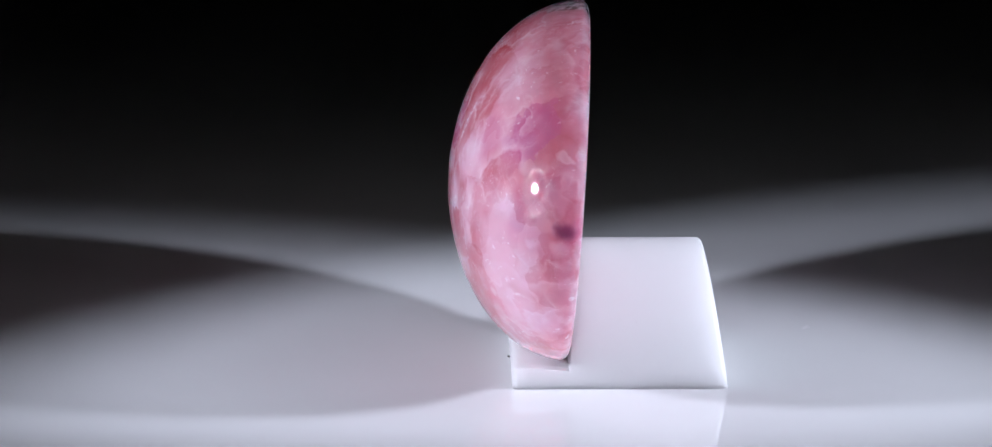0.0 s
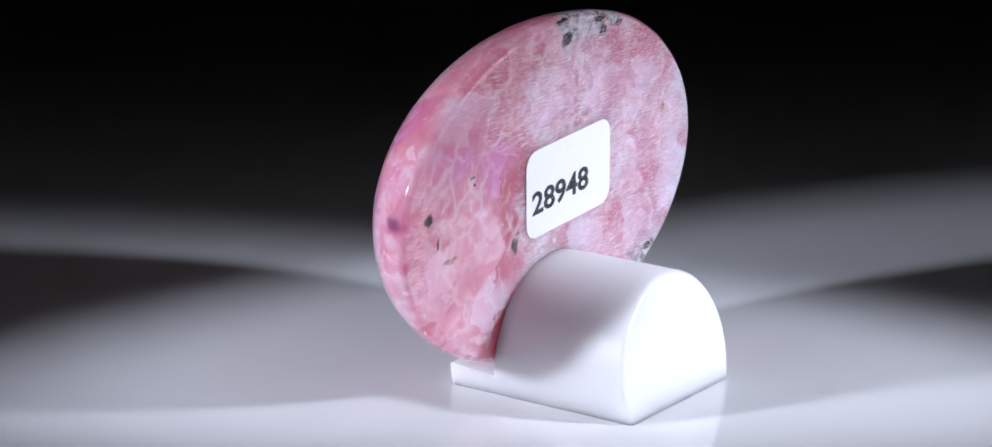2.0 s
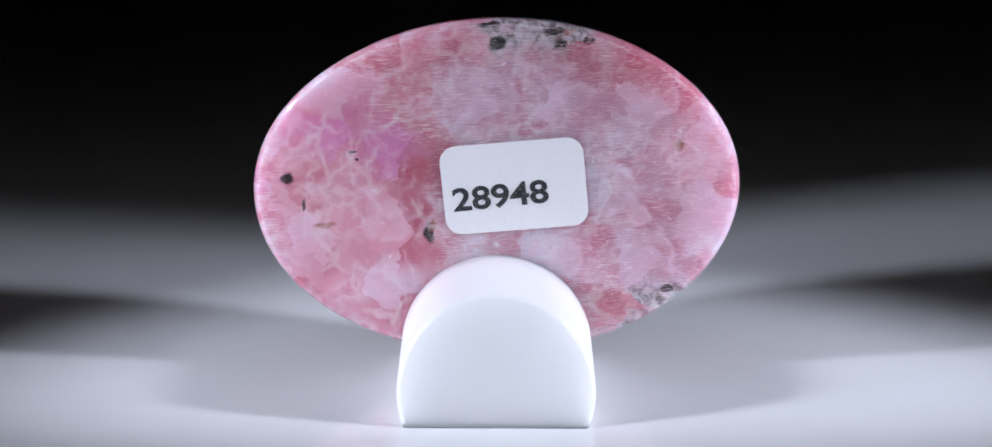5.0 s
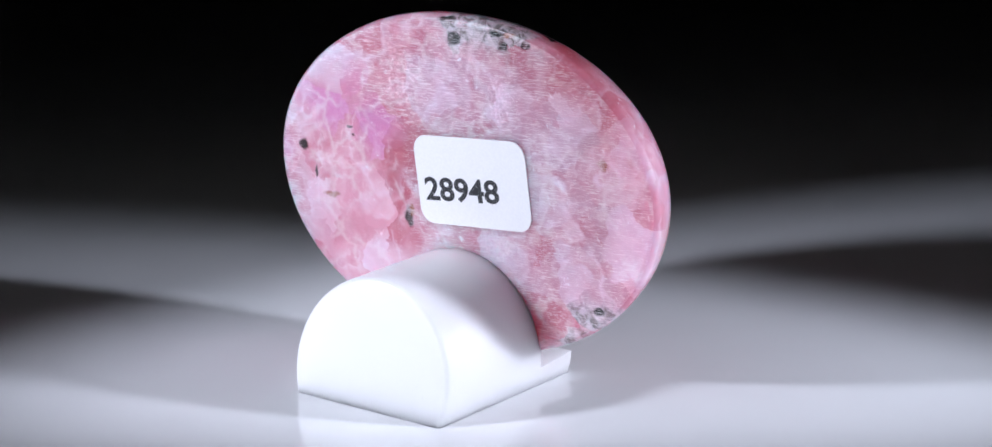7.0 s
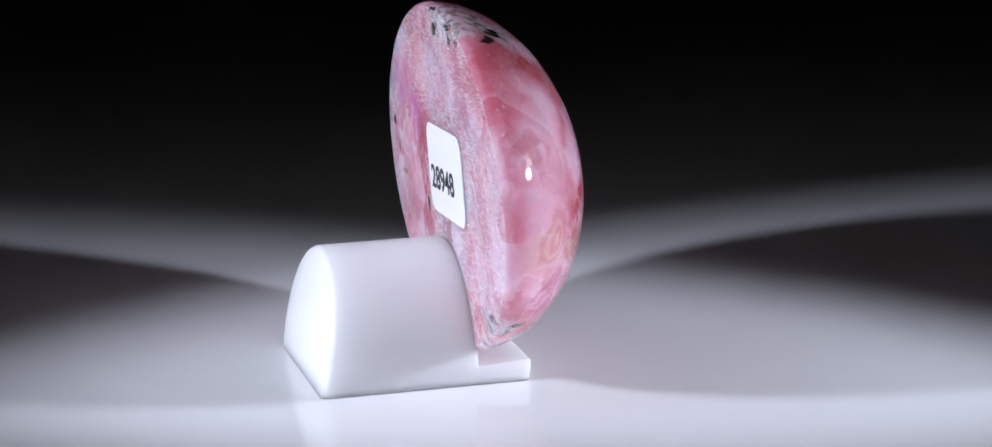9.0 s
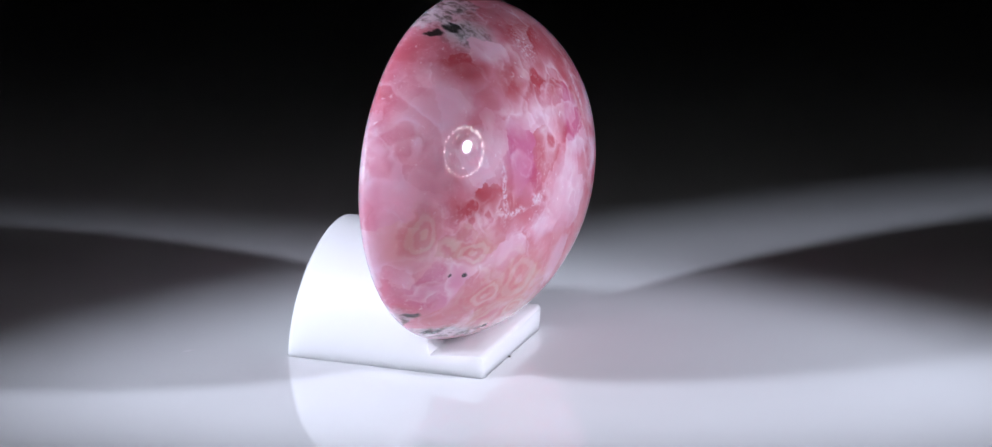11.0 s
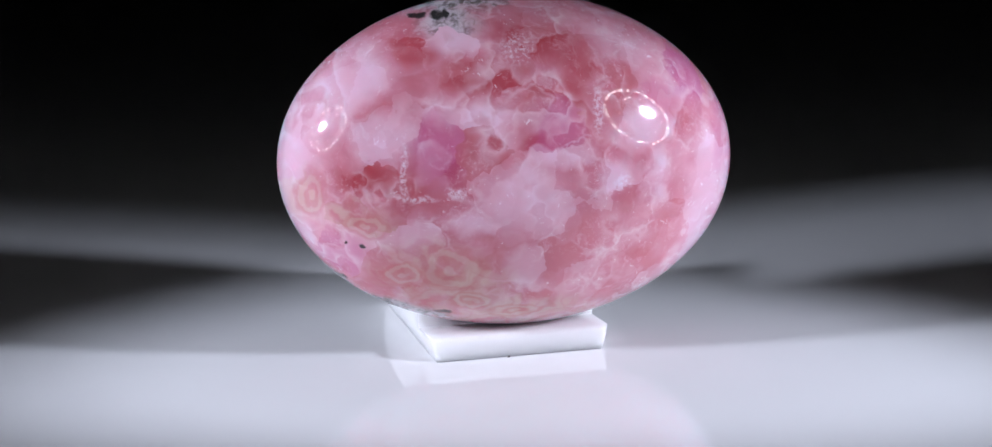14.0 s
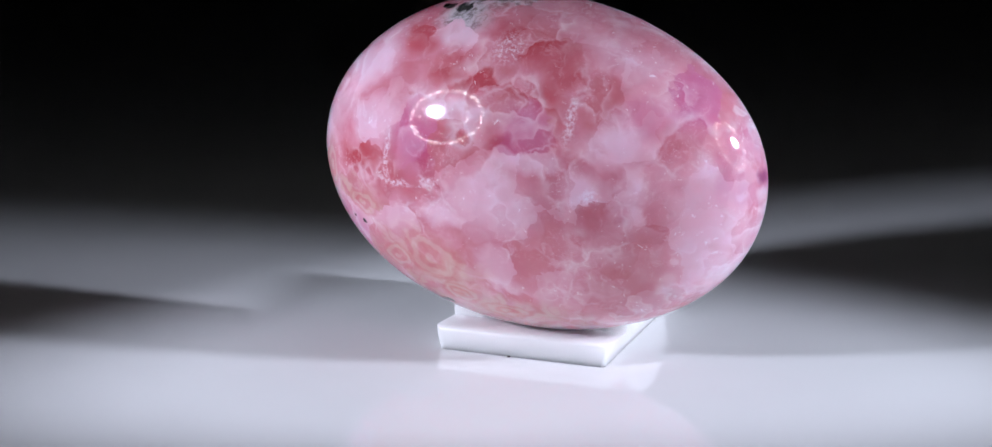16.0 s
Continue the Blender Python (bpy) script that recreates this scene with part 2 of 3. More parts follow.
        col = n.mix(n.math("MULTIPLY", field, n.ramp(n.noise(P, 0.16, 3), 0.32, 0.58, 0.2, 0.75)), col, band_col)
        for x, z, rx, rz in AGATE_EYES:
            d = n.vec("LENGTH", n.vec("DIVIDE", n.vec("SUBTRACT", AV, (x, dome_y(x, z), z)), (rx, 6.0, rz)))
            rings = n.ramp(n.math("SINE", n.math("MULTIPLY", d, 11.5)), -0.7, 0.8)
            eye_col = n.mix(rings, (0.56, 0.19, 0.19), (0.60, 0.37, 0.32))
            col = n.mix(n.math("MULTIPLY", n.ramp(d, 1.35, 0.75), 0.5), col, eye_col)
        # a ridge of clear quartz with ragged sides, and loose white frost
        star = n.math("MULTIPLY", blob((2.4, 13.8, 20.0), (2.4, 3, 2.6), 0.6, WS), n.ramp(n.noise(P, 1.5, 5, 0.75), 0.46, 0.62))
        for p, r in (((20.6, 16.5, 0.6), (0.5, 3, 4.6)), ((18.5, 16.7, -3.4), (3.2, 3, 0.6)), ((12.5, 18.2, -2.2), (1.6, 3, 0.9)), ((-10.0, 18.5, 11.5), (0.8, 3, 4.0)), ((-14.5, 17.0, -0.5), (1.4, 3, 1.2))):
            star = n.math("MAXIMUM", star, n.math("MULTIPLY", blob(p, r, 0.6, WS), n.ramp(n.noise(P, 1.6, 4, 0.7), 0.42, 0.60)))
        col = n.mix(n.math("MULTIPLY", star, 0.55), col, (0.86, 0.80, 0.86))

    # grey matrix at the top and the lower edge, with dark dendrites
    grey = n.math("MAXIMUM", blob((8.5, 1, 25.5), (10, 6, 3.2), 0.4), blob((26, 0, -18.8), (6, 3.5, 3.0), 0.4))
    grey = n.math("MAXIMUM", grey, blob((12.5, 8, 23.5), (4.5, 4, 2.4), 0.5))
    grey = n.math("MAXIMUM", grey, blob((16, 4, -23.5), (10, 4.5, 1.8), 0.5))
    fleck = n.noise(P, 0.62, 5, 0.65, 0.6)
    grey_col = n.mix(n.ramp(fleck, 0.36, 0.58), (0.15, 0.16, 0.14), (0.62, 0.55, 0.57))
    col = n.mix(n.math("MULTIPLY", grey, 0.85), col, grey_col)
    dark = None
    for x, y, z, rx, ry, rz in SPOTS_TOP + SPOTS_LOW:
        spot = blob((x, y, z), (rx, ry, rz), 0.3, WS)
        dark = spot if dark is None else n.math("MAXIMUM", dark, spot)
    dark = n.math("MULTIPLY", dark, n.ramp(fleck, 0.30, 0.48, 0.6, 1.0))
    col = n.mix(n.math("MULTIPLY", dark, 0.93), col, (0.025, 0.025, 0.022))
    col = n.mix(n.math("MULTIPLY", blob((-37.2, 2.6, 3.8), (1.2, 1.4, 0.9), 0.8, WS), 0.75), col, (0.22, 0.03, 0.13))
    rust = n.math("MAXIMUM", blob((12.3, 0.5, 24.8), (1.0, 1.4, 0.5), 0.4, WS), blob((-27.2, 0, -4.3), (1.5, 1.2, 0.5), 0.4, WS))
    rust = n.math("MAXIMUM", rust, n.math("MAXIMUM", blob((28.4, 0, 6.2), (0.9, 1.2, 0.8), 0.4, WS), blob((-10.2, 0, -5.2), (0.5, 1.2, 0.9), 0.4, WS)))
    col = n.mix(n.math("MULTIPLY", rust, 0.8), col, (0.34, 0.11, 0.04))
    deep = n.add("ShaderNodeGamma", {"Color": col, "Gamma": 1.10 if face else 1.17}).outputs[0]
    return P, n.mix(1.0, deep, (1.07, 1.17, 1.22), "MULTIPLY")


def stone_polished():
    n = Nodes("polished_pink_stone")
    P, col = stone_pattern(n)
    tiny = n.noise(P, 0.9, 4)
    mat = n.set(Base_Color=col, Roughness=n.ramp(tiny, 0.35, 0.75, 0.01, 0.03), IOR=1.60, Coat_Weight=0.2, Coat_Roughness=0.09, Subsurface_Weight=1.0, Subsurface_Scale=0.016,
                Subsurface_Radius=(1.0, 0.55, 0.62))
    # slightly wavy polish with small open pits
    pits = n.math("MULTIPLY", n.ramp(n.noise(P, 1.5, 3), 0.66, 0.74), n.ramp(n.noise(P, 0.14, 2), 0.5, 0.62))
    wave = n.math("SUBTRACT", n.noise(P, 0.30, 3), n.math("MULTIPLY", pits, 1.2))
    n.put(n.bsdf.inputs["Normal"], n.bump(wave, 0.025, 0.0003))
    return mat


def stone_sawn():
    n = Nodes("ground_pink_stone")
    P, col = stone_pattern(n, True)
    # fine grinding scratches along the long side
    tilt = n.add("ShaderNodeMapping", {"Vector": P, "Rotation": (0, radians(2.0), 0), "Scale": (0.30, 1.0, 7.0)}).outputs[0]
    tilt2 = n.add("ShaderNodeMapping", {"Vector": P, "Rotation": (0, radians(-3.5), 0), "Scale": (0.8, 1.0, 9.0)}).outputs[0]
    s = n.math("MAXIMUM", n.ramp(n.noise(tilt, 1.0, 3, 0.6), 0.54, 0.66), n.ramp(n.noise(tilt2, 1.0, 2, 0.6), 0.56, 0.68))
    ax = n.add("ShaderNodeSeparateXYZ", {0: n.vec("ADD", P, n.scale(n.vec("SUBTRACT", n.noise(P, 0.2, 2, color=True), (0.5, 0.5, 0.5)), 4.0))}).outputs
    # the scratches cover the coarse side up to a jagged line; the clear side is nearly free of them
    border = n.math("ADD", ax[0], n.math("MULTIPLY", n.math("MAXIMUM", n.math("SUBTRACT", ax[2], 7.0), 0.0), 1.5))
    coarse = n.math("MAXIMUM", n.ramp(border, -11.5, -9.5, 0.05, 1.0), n.ramp(ax[0], -32.5, -35.0, 0.0, 0.8))
    where = n.math("MULTIPLY", n.math("MULTIPLY", s, coarse), n.ramp(n.noise(P, 0.11, 3), 0.35, 0.6, 0.4, 1.0))
    where = n.math("MULTIPLY", where, n.ramp(n.add("ShaderNodeSeparateXYZ", {0: P}).outputs[1], 0.35, 0.05))
    # zigzag seams between the crystals
    zig = n.vec("ADD", P, n.scale(n.vec("SUBTRACT", n.noise(P, 0.5, 2, color=True), (0.5, 0.5, 0.5)), 2.0))
    seam = n.add("ShaderNodeTexVoronoi", {"Vector": zig, "Scale": 0.17, "Randomness": 1.0}, feature="DISTANCE_TO_EDGE").outputs["Distance"]
    seam = n.math("MULTIPLY", n.ramp(seam, 0.12, 0.0), n.ramp(n.noise(P, 0.10, 3), 0.44, 0.56))
    col = n.mix(n.math("MULTIPLY", seam, 0.42), col, (0.82, 0.70, 0.74))
    col = n.mix(n.math("MULTIPLY", where, 0.75), col, (0.82, 0.74, 0.78))
    # cleavage: each crystal of the ground face is tilted a little its own way
    g = n.add("ShaderNodeTexVoronoi", {"Vector": n.vec("ADD", P, n.scale(n.vec("SUBTRACT", n.noise(P, 0.4, 2, color=True), (0.5, 0.5, 0.5)), 3.0)), "Scale": 0.16, "Randomness": 1.0}, feature="F1")
    lean = n.vec("DOT_PRODUCT", n.vec("SUBTRACT", P, g.outputs["Position"]), n.vec("SUBTRACT", g.outputs["Color"], (0.5, 0.5, 0.5)))
    fine = n.add("ShaderNodeBump", {"Height": s, "Strength": 0.4, "Distance": 0.00006}).outputs[0]
    normal = n.add("ShaderNodeBump", {"Height": lean, "Strength": 0.8, "Distance": 0.00022, "Normal": fine}).outputs[0]
    # a few crystals lie open with a glittering cleavage plane of their own
    rag = n.vec("ADD", P, n.scale(n.vec("SUBTRACT", n.noise(P, 0.8, 3, color=True), (0.5, 0.5, 0.5)), 4.5))
    glitter = None
    for p, r, tip in (((6.6, 0, -8.0), (3.6, 3, 3.6), (0.39, -0.81, 0.43)), ((9.3, 0, 14.7), (2.0, 3, 4.2), (0.30, -0.86, 0.36)), ((-10.1, 0, 17.0), (3.4, 3, 5.0), (0.02, -0.93, 0.36)),
                      ((2.0, 0, 22.2), (1.5, 3, 3.0), (-0.03, -0.93, 0.36)), ((24.4, 0, -18.6), (1.8, 3, 1.0), (-0.07, -0.88, 0.45))):
        d = n.vec("LENGTH", n.vec("DIVIDE", n.vec("SUBTRACT", rag, p), r))
        m = n.math("MULTIPLY", n.ramp(d, 1.1, 0.8), n.ramp(n.noise(P, 1.9, 5, 0.8), 0.48, 0.60))
        to = n.add("ShaderNodeVectorTransform", {0: tip}, vector_type="NORMAL", convert_from="OBJECT", convert_to="WORLD").outputs[0]
        normal = n.vec("NORMALIZE", n.vec("ADD", n.scale(normal, n.math("SUBTRACT", 1.0, m)), n.scale(to, m)))
        glitter = m if glitter is None else n.math("MAXIMUM", glitter, m)
    rough = n.math("SUBTRACT", n.ramp(where, 0.0, 1.0, 0.27, 0.5), n.math("MULTIPLY", glitter, -0.05))
    return n.set(Base_Color=col, Roughness=rough, IOR=1.60, Specular_IOR_Level=n.ramp(glitter, 0.0, 1.0, 0.45, 0.55), Subsurface_Weight=1.0, Subsurface_Scale=0.014,
                 Subsurface_Radius=(1.0, 0.5, 0.56), Normal=normal)


def white_acrylic(name, rough, value, sss=0.0, reach=0.001):
    n = Nodes(name)
    c = n.coords()
    cloud = n.noise(c, 22.0, 4)
    dust = n.noise(c, 900.0, 2)
    col = n.mix(n.ramp(cloud, 0.3, 0.7), tuple(v * 0.97 for v in value), value)
    col = n.mix(n.math("MULTIPLY", n.ramp(dust, 0.72, 0.8), 0.10), col, (0.4, 0.38, 0.38))
    n.put(n.bsdf.inputs["Normal"], n.bump(n.noise(c, 60.0, 2), 0.02, 0.0004))
    return n.set(Base_Color=col, Roughness=n.ramp(cloud, 0.3, 0.7, rough * 0.8, rough * 1.25), IOR=1.49, Subsurface_Weight=sss, Subsurface_Scale=reach,
                 Subsurface_Radius=(1.0, 1.0, 1.0))


def printed_ink():
    n = Nodes("thermal_print")
    g = n.noise(n.coords(), 5200.0, 2)
    col = n.mix(n.ramp(g, 0.60, 0.70), (0.02, 0.02, 0.022), (0.45, 0.45, 0.46))
    return n.set(Base_Color=col, Roughness=0.6)


STONE_DOME, STONE_BACK = stone_polished(), stone_sawn()
TABLE_WHITE = white_acrylic("white_gloss_acrylic", 0.03, (0.80, 0.80, 0.80), 0.6)
STAND_WHITE = white_acrylic("white_satin_plastic", 0.36, (0.88, 0.88, 0.88), 1.0, 0.008)
PAPER = plain("white_label_paper", (0.87, 0.86, 0.86), 0.55, grain=0.02, size=2500.0)
INK = printed_ink()
BLACK_CLOTH = plain("black_cloth", (0.006, 0.006, 0.007), 0.95, grain=0.25, size=400.0)
BLACK_METAL = plain("black_painted_metal", (0.02, 0.02, 0.022), 0.4)
CHROME = plain("bright_reflector", (0.92, 0.92, 0.93), 0.06, metal=1.0, grain=0.01)
SCUFF = plain("rubbed_acrylic", (0.66, 0.65, 0.66), 0.3, grain=0.15, size=2500.0)
DIRT = plain("dark_grit", (0.06, 0.045, 0.035), 0.8, size=4000.0)
GLOW = Nodes("led_glow")
GLOW.set(Base_Color=(0.9, 0.9, 0.9), Emission_Color=(0.95, 0.96, 1.0), Emission_Strength=0.6)
GLOW = GLOW.mat
# emission here replaces the chip's reflection in the reflector facets
GLOW_FACET = Nodes("emissive_reflector_facet")
GLOW_FACET.set(Base_Color=(0.9, 0.9, 0.9), Metallic=1.0, Roughness=0.15, Emission_Color=(0.95, 0.96, 1.0), Emission_Strength=10.0)
GLOW_FACET = GLOW_FACET.mat

# ---- the dark studio ----
ROOM = 1.6
BENCH = -0.03
for nm, args in (("wall_north", (-ROOM, ROOM, ROOM, ROOM + 0.1, -0.8, 1.8)), ("wall_south", (-ROOM, ROOM, -ROOM - 0.1, -ROOM, -0.8, 1.8)),
                 ("wall_east", (ROOM, ROOM + 0.1, -ROOM, ROOM, -0.8, 1.8)), ("wall_west", (-ROOM - 0.1, -ROOM, -ROOM, ROOM, -0.8, 1.8)),
                 ("floor", (-ROOM, ROOM, -ROOM, ROOM, -0.9, -0.8)), ("ceiling", (-ROOM, ROOM, -ROOM, ROOM, 1.8, 1.9))):
    tagged(part(nm, box(bmesh.new(), *args), BLACK_CLOTH), "black cloth of the dark studio", "studio", kind="structure")
bench = tagged(new("workbench"), "black workbench under the white turntable", "table")
bench.location = (0, 0, -0.8)
part("tabletop", box(bmesh.new(), -0.75, 0.75, -0.75, 0.75, BENCH + 0.8 - 0.03, BENCH + 0.8), BLACK_CLOTH, bench)
for sx in (-1, 1):
    for sy in (-1, 1):
        part("leg", box(bmesh.new(), sx * 0.70 - 0.025, sx * 0.70 + 0.025, sy * 0.70 - 0.025, sy * 0.70 + 0.025, 0.0, BENCH + 0.77), BLACK_METAL, bench)

# ---- the turntable ----
turntable = tagged(new("turntable"), "white glossy acrylic turntable disc with faint dust", "turntable")
turntable.location = (0, 0, BENCH)
R_DISC = 0.335
disc = part("disc", lathe(bmesh.new(), [(0, 0.020), (R_DISC - 0.001, 0.020), (R_DISC, 0.021), (R_DISC, 0.029), (R_DISC - 0.001, 0.030), (0, 0.030)], 128), TABLE_WHITE, turntable)
smooth(disc)
smooth(part("base", lathe(bmesh.new(), [(0, 0), (0.09, 0), (0.092, 0.002), (0.092, 0.020), (0, 0.020)], 64), BLACK_METAL, turntable, "black base of the turntable"))
def grit(x, y, r, h, label):
    bm = bmesh.new()
    bmesh.ops.create_icosphere(bm, subdivisions=1, radius=1.0)
    for v in bm.verts:
        v.co *= 1 + 0.35 * noise.noise(v.co * 2.0 + Vector((x, y, r)) * 1000)
        v.co = Vector((v.co.x * r, v.co.y * r * 0.6, v.co.z * h)) + Vector((x, y, 0.030 + h * 0.5))
    return part("speck", bm, DIRT, turntable, label)
grit(0.0001, 0.0, 0.00034, 0.00018, "dark speck of grit at the axis")
def scuff(x, y, a, long, wide):
    """A faint rubbed mark, a thin uneven film on the disc."""
    bm = bmesh.new()
    rim = [bm.verts.new((long * math.cos(t) * (1 + 0.3 * math.sin(3 * t)), wide * math.sin(t) * (1 + 0.3 * math.cos(5 * t)), 0.03002)) for t in [2 * math.pi * k / 24 for k in range(24)]]
    foot = [bm.verts.new((v.co.x * 1.05, v.co.y * 1.1, 0.02999)) for v in rim]
    bm.faces.new(rim)
    for k in range(24):
        bm.faces.new((foot[k], foot[(k + 1) % 24], rim[(k + 1) % 24], rim[k]))
    bmesh.ops.transform(bm, matrix=pose(x, y, 0, 0, 0, a), verts=bm.verts)
    return part("scuff", bm, SCUFF, turntable, "faint grey scuff mark")
scuff(-0.0320, -0.0413, -82.0, 0.0011, 0.0005)


# ---- the stand ----
STAND_AZ = 35.3 - 90.0


def build_stand():
    """Half-round block with a leaning rear face, and a low ledge in front of its upright face. Local y points to the ledge."""
    R, zc = 14.95, 5.15
    z_notch, z_lip = 3.2, 3.95
    rear, rear_slope = -33.9, 0.165
    wall, wall_slope = -8.78, -0.060
    lip = -0.15
    width = lambda z: math.sqrt(R * R - (z - zc) ** 2)
    # half section from the table up to the crown; its first points are the ledge's as well
    low = [0.0, 0.95, 1.95, z_notch]
    a0 = math.asin((z_notch - zc) / R)
    over = [a0 + (math.pi - 2 * a0) * k / 48 for k in range(1, 48)]
    section = [(-width(z), z) for z in low] + [(-R * math.cos(a), zc + R * math.sin(a)) for a in over] + [(width(z), z) for z in reversed(low)]
    n, k = len(section), len(low)
    bm = bmesh.new()
    V = lambda x, y, z: bm.verts.new((x * MM, y * MM, z * MM))
    back = [V(x, rear + rear_slope * z, z) for x, z in section]
    mid = [V(x, wall + wall_slope * z, z) for x, z in section]
    feet = [i for i in range(n) if i < k or i >= n - k]
    front = {i: V(math.copysign(width(section[i][1] * z_lip / z_notch), section[i][0]), lip, section[i][1] * z_lip / z_notch) for i in feet}
    for i in range(n - 1):
        bm.faces.new((back[i], back[i + 1], mid[i + 1], mid[i]))
    for i in [*range(k - 1), *range(n - k, n - 1)]:
        bm.faces.new((mid[i], mid[i + 1], front[i + 1], front[i]))
    bm.faces.new(list(reversed(back)))
    bm.faces.new(mid[k - 1:n - k + 1])
    bm.faces.new((mid[k - 1], front[k - 1], front[n - k], mid[n - k]))
    bm.faces.new([front[i] for i in sorted(front)])
    bm.faces.new((back[0], mid[0], mid[-1], back[-1]))
    bm.faces.new((mid[0], front[0], front[n - 1], mid[-1]))
    bmesh.ops.recalc_face_normals(bm, faces=bm.faces)
    ends = (set(back), set(front.values()))
    edges = [e for e in bm.edges if any(all(v in end for v in e.verts) for end in ends) and max(v.co.z for v in e.verts) > 0.0001]
    bmesh.ops.bevel(bm, geom=edges, offset=0.0008, segments=4, profile=0.5, affect="EDGES")
    ob = smooth(part("display_stand", bm, STAND_WHITE), 30)
    return tagged(ob, "white satin half-round plastic display stand with a low front ledge", "display stand")


stand = build_stand()


# ---- the stone ----
A, B, DEPTH = 37.9 * MM, 27.35 * MM, 20.4 * MM
stone = tagged(new("palm_stone"), "polished oval pink stone with milky veils and dark flecks", "gemstone")


def build_stone():
    """Half an ellipsoid: a polished dome over a flat ground back with a softened rim."""
    bm = bmesh.new()
    seg = 144
    rim = 1.3 * MM
    rings = []
    # dome from its crown to the rim, then the rounded rim, then the flat back
    steps = [(math.cos(a), math.sin(a)) for a in [math.pi / 2 * (1 - k / 44) for k in range(45)]]
    prof = [(c, s * DEPTH, 0.0) for c, s in steps if s * DEPTH > rim]
    edge = math.sqrt(1 - (rim / DEPTH) ** 2)
    prof += [(edge, rim * (1 - math.sin(math.pi / 2 * k / 8)), rim * (1 - math.cos(math.pi / 2 * k / 8))) for k in range(9)]
    for c, y, inset in prof:
        if c < 1e-6:
            rings.append([bm.verts.new((0, y, 0))])
            continue
        ring = []
        for j in range(seg):
            a = 2 * math.pi * j / seg
            x, z = (A * c - inset) * math.cos(a), (B * c - inset) * math.sin(a)
            # hand-ground, so slightly uneven
            f = 1 + 0.008 * noise.noise(Vector((x, y, z)) * 45)
            ring.append(bm.verts.new((x * f, y, z * f)))
        rings.append(ring)
    for k, (p, q) in enumerate(zip(rings, rings[1:])):
        for j in range(seg):
            i = (j + 1) % seg
            f = bm.faces.new((p[0], q[j], q[i]) if len(p) == 1 else (p[j], q[j], q[i], p[i]))
            f.material_index = 1 if k >= len(rings) - 4 else 0
    last = rings[-1]
    inner = [bm.verts.new((v.co.x * 0.5, 0, v.co.z * 0.5)) for v in last]
    mid = bm.verts.new((0, 0, 0))
    for j in range(seg):
        i = (j + 1) % seg
        bm.faces.new((last[j], inner[j], inner[i], last[i])).material_index = 1
        bm.faces.new((inner[j], mid, inner[i])).material_index = 1
    bmesh.ops.recalc_face_normals(bm, faces=bm.faces)
    ob = part("body", bm, [STONE_DOME, STONE_BACK], stone)
    smooth(ob, 60)
    return ob


build_stone()


def build_sticker():
    w, h, r, th = 22.3 * MM, 14.4 * MM, 2.6 * MM, 0.00012
    bm = bmesh.new()
    outline = []
    for cx, cz, a0 in ((1, 1, 0), (-1, 1, 90), (-1, -1, 180), (1, -1, 270)):
        for k in range(9):
            a = radians(a0 + 90 * k / 8)
            outline.append((cx * (w / 2 - r) + r * math.cos(a), cz * (h / 2 - r) + r * math.sin(a)))
    front = [bm.verts.new((x, -th, z)) for x, z in outline]
    back = [bm.verts.new((x, 0.0, z)) for x, z in outline]
    bm.faces.new(front)
    bm.faces.new(list(reversed(back)))
    for k in range(len(outline)):
        j = (k + 1) % len(outline)
        bm.faces.new((front[k], back[k], back[j], front[j]))
    bmesh.ops.recalc_face_normals(bm, faces=bm.faces)
    label = part("sticker", bm, PAPER, stone, "white rounded paper label with a printed number")
    label.matrix_basis = pose(2.8 * MM, -0.00004, 0.75 * MM, 0, -2.2, 0)
    curve = bpy.data.curves.new("number", "FONT")
    curve.body, curve.size, curve.align_x, curve.align_y = "28948", 1.0, "CENTER", "CENTER"
    curve.offset, curve.extrude, curve.resolution_u = 0.022, 0.012, 4
    temp = new("number_curve", curve)
    bpy.context.view_layer.update()
    me = bpy.data.meshes.new_from_object(temp.evaluated_get(bpy.context.evaluated_depsgraph_get()))
    bpy.data.objects.remove(temp)
    xs, ys = [v.co.x for v in me.vertices], [v.co.y for v in me.vertices]
    sx, sy = 14.9 * MM / (max(xs) - min(xs)), 3.9 * MM / (max(ys) - min(ys))
    cx, cy = (max(xs) + min(xs)) / 2, (max(ys) + min(ys)) / 2
    for v in me.vertices:
        v.co = ((v.co.x - cx) * sx, (v.co.y - cy) * sy, v.co.z * 0.002)
    me.materials.clear()
    me.materials.append(INK)
    number = new("number", me)
    number.parent = label
    number.matrix_basis = pose(-2.25 * MM, -th - 0.00003, -1.35 * MM, 90, 0, 0) @ pose(0, 0, 0, 0, 0, 1.4)
    tagged(number, "black printed number")


build_sticker()


